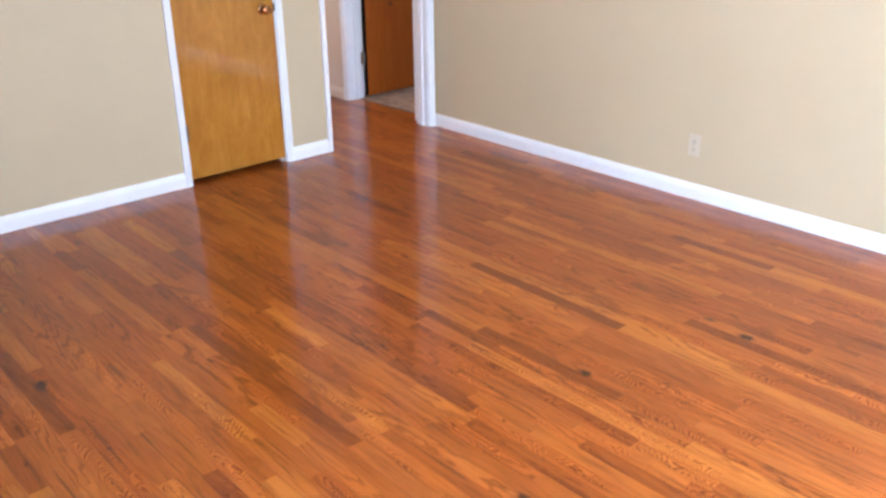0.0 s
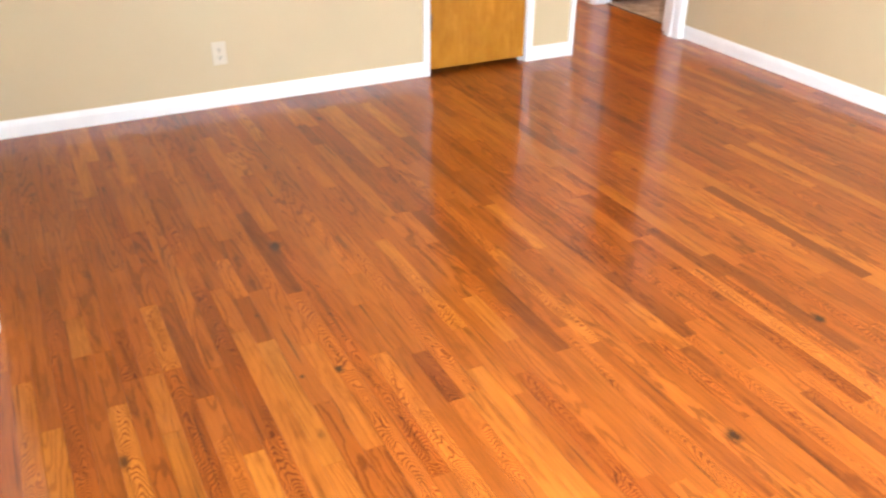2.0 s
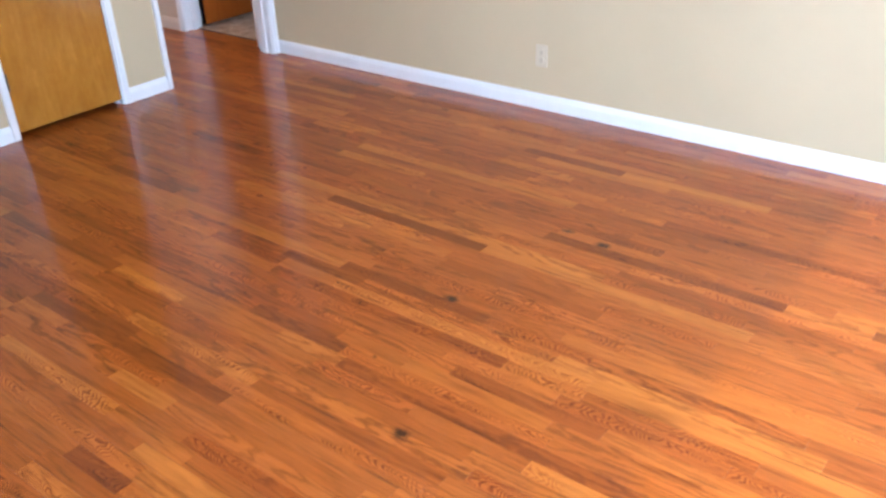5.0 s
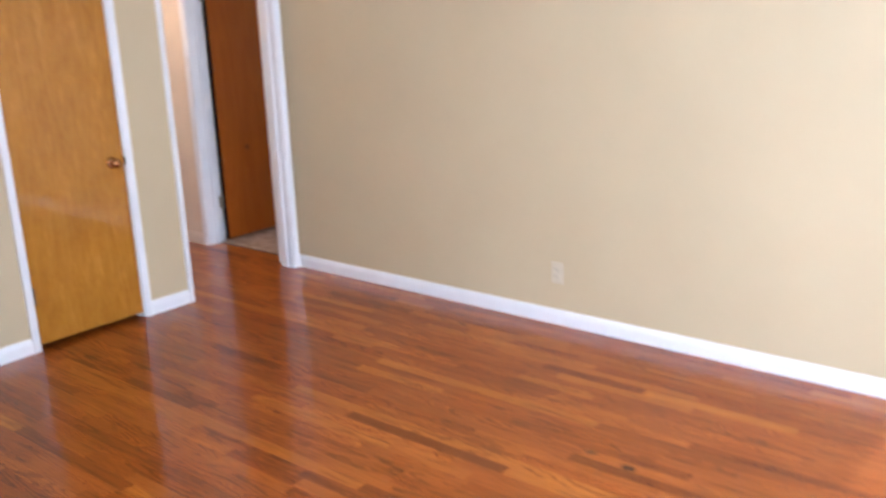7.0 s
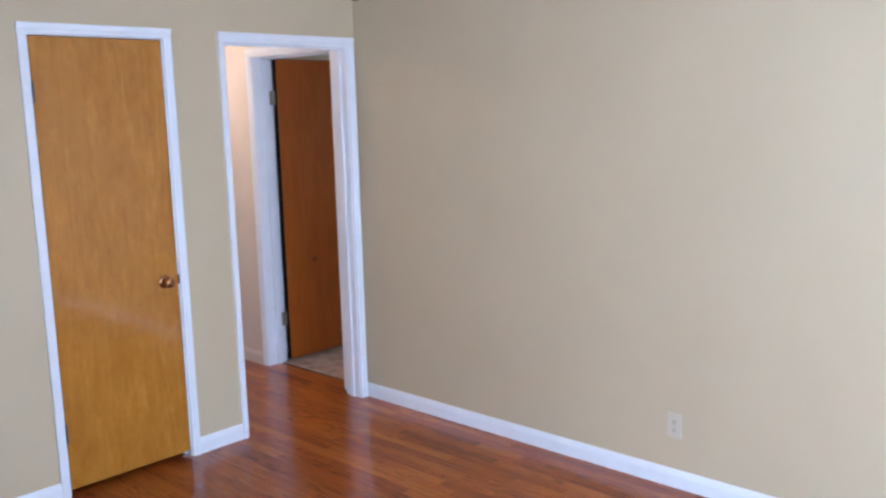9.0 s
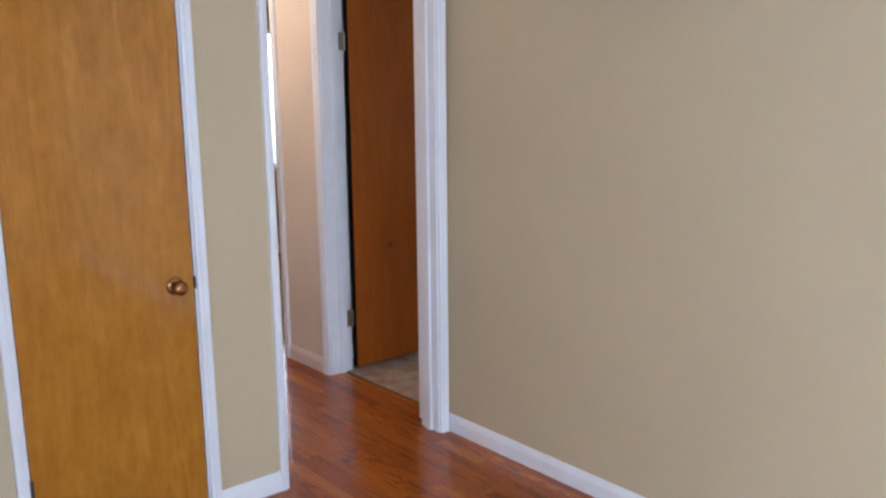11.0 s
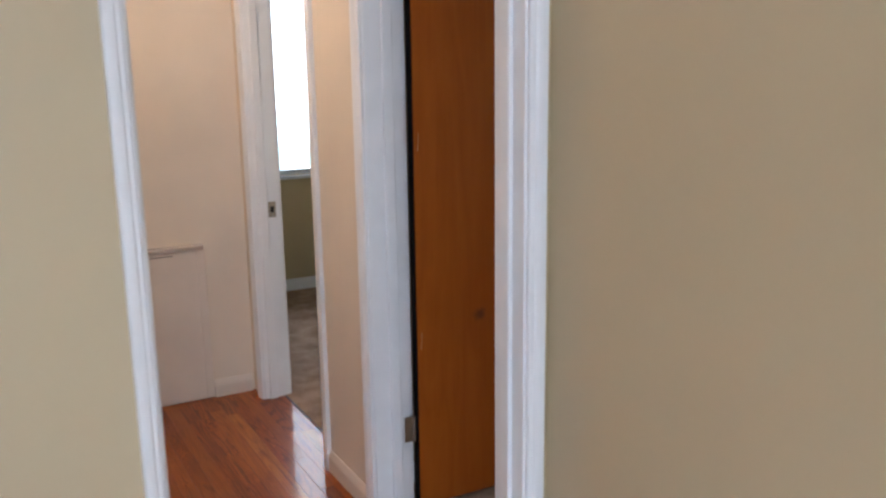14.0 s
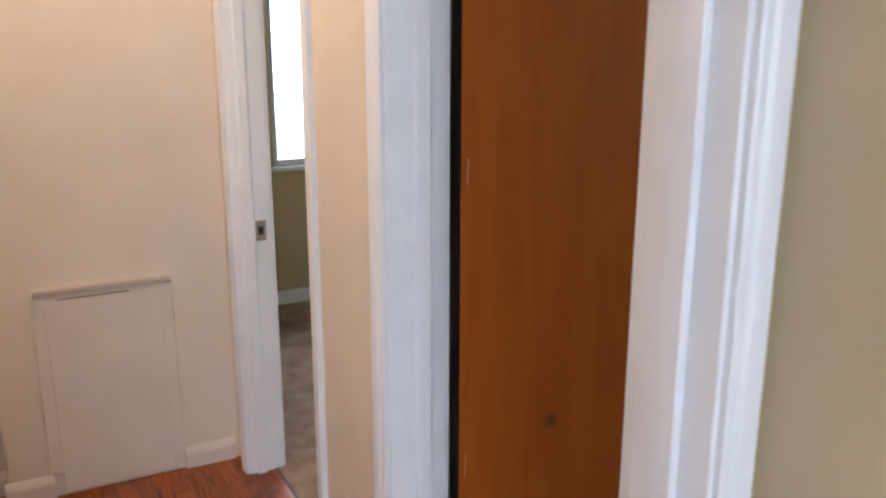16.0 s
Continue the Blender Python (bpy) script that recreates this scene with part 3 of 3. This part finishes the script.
# ---- windows ----
def window(name, label, x0, x1, y0, y1, z0, z1, bars, sill_to):
    """A window in a wall along x: lining, sash frames, panes and a sill reaching to sill_to."""
    root = empty(name, label, "window", "structure")
    t = 0.032
    fr = part("window_frame", boxes((x0, y0, z0, x0 + t, y1, z1), (x1 - t, y0, z0, x1, y1, z1), (x0 + t, y0, z0, x1 - t, y1, z0 + t), (x0 + t, y0, z1 - t, x1 - t, y1, z1)), VINYL, root)
    n = bars + 1
    step = (x1 - x0 - 2 * t) / n
    ym = (y0 + y1) / 2
    for i in range(n):
        a = x0 + t + i * step
        if i:
            part("mullion", box(a - 0.02, ym - 0.02, z0 + t, a + 0.02, ym + 0.02, z1 - t, bevel=0.003), VINYL, root)
        p = part("pane", box(a + (0.02 if i else 0), ym - 0.002, z0 + t, a + step - (0.02 if i < n - 1 else 0), ym + 0.002, z1 - t), GLASS, root)
        p.visible_shadow = False
    part("window_sill", box(x0 - 0.03, min(y0, sill_to), z0 - 0.025, x1 + 0.03, max(y0, sill_to), z0 - 0.001, bevel=0.004), TRIM, root)
    return root


window("window_1", "white vinyl bedroom window, overexposed daylight outside", WX0, WX1, BY + 0.02, BY + 0.1, WZ0, WZ1, 1, BY - 0.03)
# window assumed around the added side lamp, always out of view
sw = empty("assumed_window", "assumed white vinyl side window, unseen, added for side light", "window", "structure")
part("window_frame", boxes((-4.28, -5.25, 0.88, -4.2, -5.205, 2.12), (-4.28, -3.595, 0.88, -4.2, -3.55, 2.12), (-4.28, -5.205, 0.88, -4.2, -3.595, 0.925), (-4.28, -5.205, 2.075, -4.2, -3.595, 2.12)), VINYL, sw)
part("mullion", box(-4.26, -4.42, 0.925, -4.22, -4.38, 2.075, bevel=0.003), VINYL, sw)
for a, b in ((-5.205, -4.42), (-4.38, -3.595)):
    pn = part("pane", box(-4.242, a, 0.925, -4.238, b, 2.075), GLASS, sw)
    pn.visible_shadow = False
part("window_sill", box(-4.2, -5.27, 0.855, -4.15, -3.53, 0.879, bevel=0.004), TRIM, sw)
window("window_2", "wide white glazed patio door of the living room", -3.25, -0.75, -5.5, -5.42, 0.03, 2.12, 1, -5.41)

for y0, y1 in ((0.217, 0.983), (1.472, 2.238)):
    structure("threshold_strip", moulding([(0.0, 0.0), (0.010, 0.0), (0.008, 0.005), (0.002, 0.005)], (0.092, y0, 0.0), (0.092, y1, 0.0), (1, 0, 0), (0, 0, 1)), BROWN, "dark brown strip at the edge of the carpet", "threshold")

# ---- kitchen floor tiles ----
kf = structure("kitchen_floor", boxes((-7.3, -5.4, -0.06, -4.262, 0, -0.006)), GROUT, "pale square tile floor of the kitchen", "floor")
tile_mesh = None
for i in range(10):
    for j in range(18):
        if tile_mesh is None:
            first = part("tile", box(-0.15, -0.15, -0.012, 0.15, 0.15, 0, bevel=0.002), TILE, kf)
            tile_mesh = first.data
            t_ob = first
        else:
            t_ob = new("tile", tile_mesh)
            t_ob.parent = kf
        t_ob.location = (-4.414 - i * 0.304, -5.2 + j * 0.304, 0.0)

# ---- oak strip floor ----
floor = structure("floor", boxes((-4.262, -5.5, -0.08, 0.0, 0.12, -0.019), (-2.45, 0.12, -0.08, -1.06, 0.78, -0.019), (-1.06, 0.12, -0.08, 0.1, 2.6, -0.019)), OAK, "glossy orange brown stained oak strip floor", "floor")
W = 0.057
LENGTHS = (0.28, 0.40, 0.52, 0.66, 0.82, 1.05)


def plank_verts(length, w=W):
    c, g = 0.0005, 0.00015
    x, y = w / 2 - g, length / 2 - g
    v = [(sx * x, sy * y, -0.018) for sx, sy in ((-1, -1), (1, -1), (1, 1), (-1, 1))]
    v += [(sx * x, sy * y, -c) for sx, sy in ((-1, -1), (1, -1), (1, 1), (-1, 1))]
    v += [(sx * (x - c), sy * (y - c), 0.0) for sx, sy in ((-1, -1), (1, -1), (1, 1), (-1, 1))]
    return v


PLANK_FACES = [(k + i, k + (i + 1) % 4, k + 4 + (i + 1) % 4, k + 4 + i) for k in (0, 4) for i in range(4)] + [(8, 9, 10, 11)]
rng = random.Random(11)
# strips that stand out by their tone: x, from y, to y, material
# several golden ones by the west opening hold kitchen light in their tone
ODD = [(-1.285, -1.22, -0.71, OAK_DARK), (-2.232, -2.70, -2.27, OAK_DARK), (-3.01, -2.66, -2.41, OAK_DARK), (-2.6, -2.06, -1.88, OAK_DARK), (-3.655, -2.34, -1.80, OAK_DARK), (-3.705, -2.17, -1.79, OAK_GOLD_LIT), (-3.97, -1.99, -1.76, OAK_GOLD_LIT), (-3.88, -2.70, -2.27, OAK_GOLD_LIT), (-4.05, -3.0, -2.3, OAK_GOLD_LIT), (-3.43, -2.75, -2.15, OAK_GOLD_LIT), (-3.77, -2.95, -2.45, OAK_GOLD_LIT), (-4.11, -2.6, -2.05, OAK_GOLD_LIT), (-3.6, -3.1, -2.62, OAK_GOLD_LIT), (-2.86, -2.35, -1.7, OAK_GOLD_LIT), (-2.52, -2.6, -1.95, OAK_GOLD_LIT), (-4.225, -2.8, -2.3, OAK_GOLD_LIT), (-4.225, -2.28, -1.75, OAK_GOLD_LIT)]


def strips(r, y, end):
    """The strips of one row: start, length, material."""
    odd = sorted((a, b, m) for x, a, b, m in ODD if int((x + 4.2) // W) == r)
    out = []
    first = rng.uniform(0.12, 0.7)
    while y < end:
        ln = min(rng.choice(LENGTHS), end - y) if out else first
        if odd and y + ln > odd[0][0] - 0.15:
            a, b, m = odd.pop(0)
            if a > y:
                out.append((y, a - y, OAK))
            out.append((a, b - a, m))
            y = b
        else:
            out.append((y, ln, OAK))
            y += ln
    return out


def plank_data(ln, mat):
    key = (round(ln, 3), mat.name)
    if key not in plank_mesh:
        me = bpy.data.meshes.new("plank")
        me.from_pydata(plank_verts(ln), [], PLANK_FACES)
        me.materials.append(mat)
        plank_mesh[key] = me
    return plank_mesh[key]


plank_mesh = {}
rest_v, rest_f, made = [], [], 0
for r in range(-1, 76):
    x = -4.2 + (r + 0.5) * W
    if x < -4.2:
        y, end = -2.85, -1.73
    elif x < -1.03:
        y, end = -5.45, 0.06
    elif x < 0.0:
        y, end = -5.45, 2.55
    else:
        y, end = 0.1, 2.4
    for y0, ln, mat in strips(r, y, end):
        cy = y0 + ln / 2
        if mat is not OAK or (-4.2 < x < -1.6 and -4.0 < cy < -1.3 and made < 289):
            ob = new("plank", plank_data(ln, mat))
            ob.parent = floor
            ob.location = (x, cy, 0)
            made += 1
        else:
            k = len(rest_v)
            rest_v += [(a + x, b + cy, c) for a, b, c in plank_verts(ln)]
            rest_f += [tuple(i + k for i in f) for f in PLANK_FACES]
me = bpy.data.meshes.new("far_planks")
me.from_pydata(rest_v, [], rest_f)
me.materials.append(OAK)
rest = new("far_planks", me)
rest.parent = floor
tagged(rest, kind="stuff")
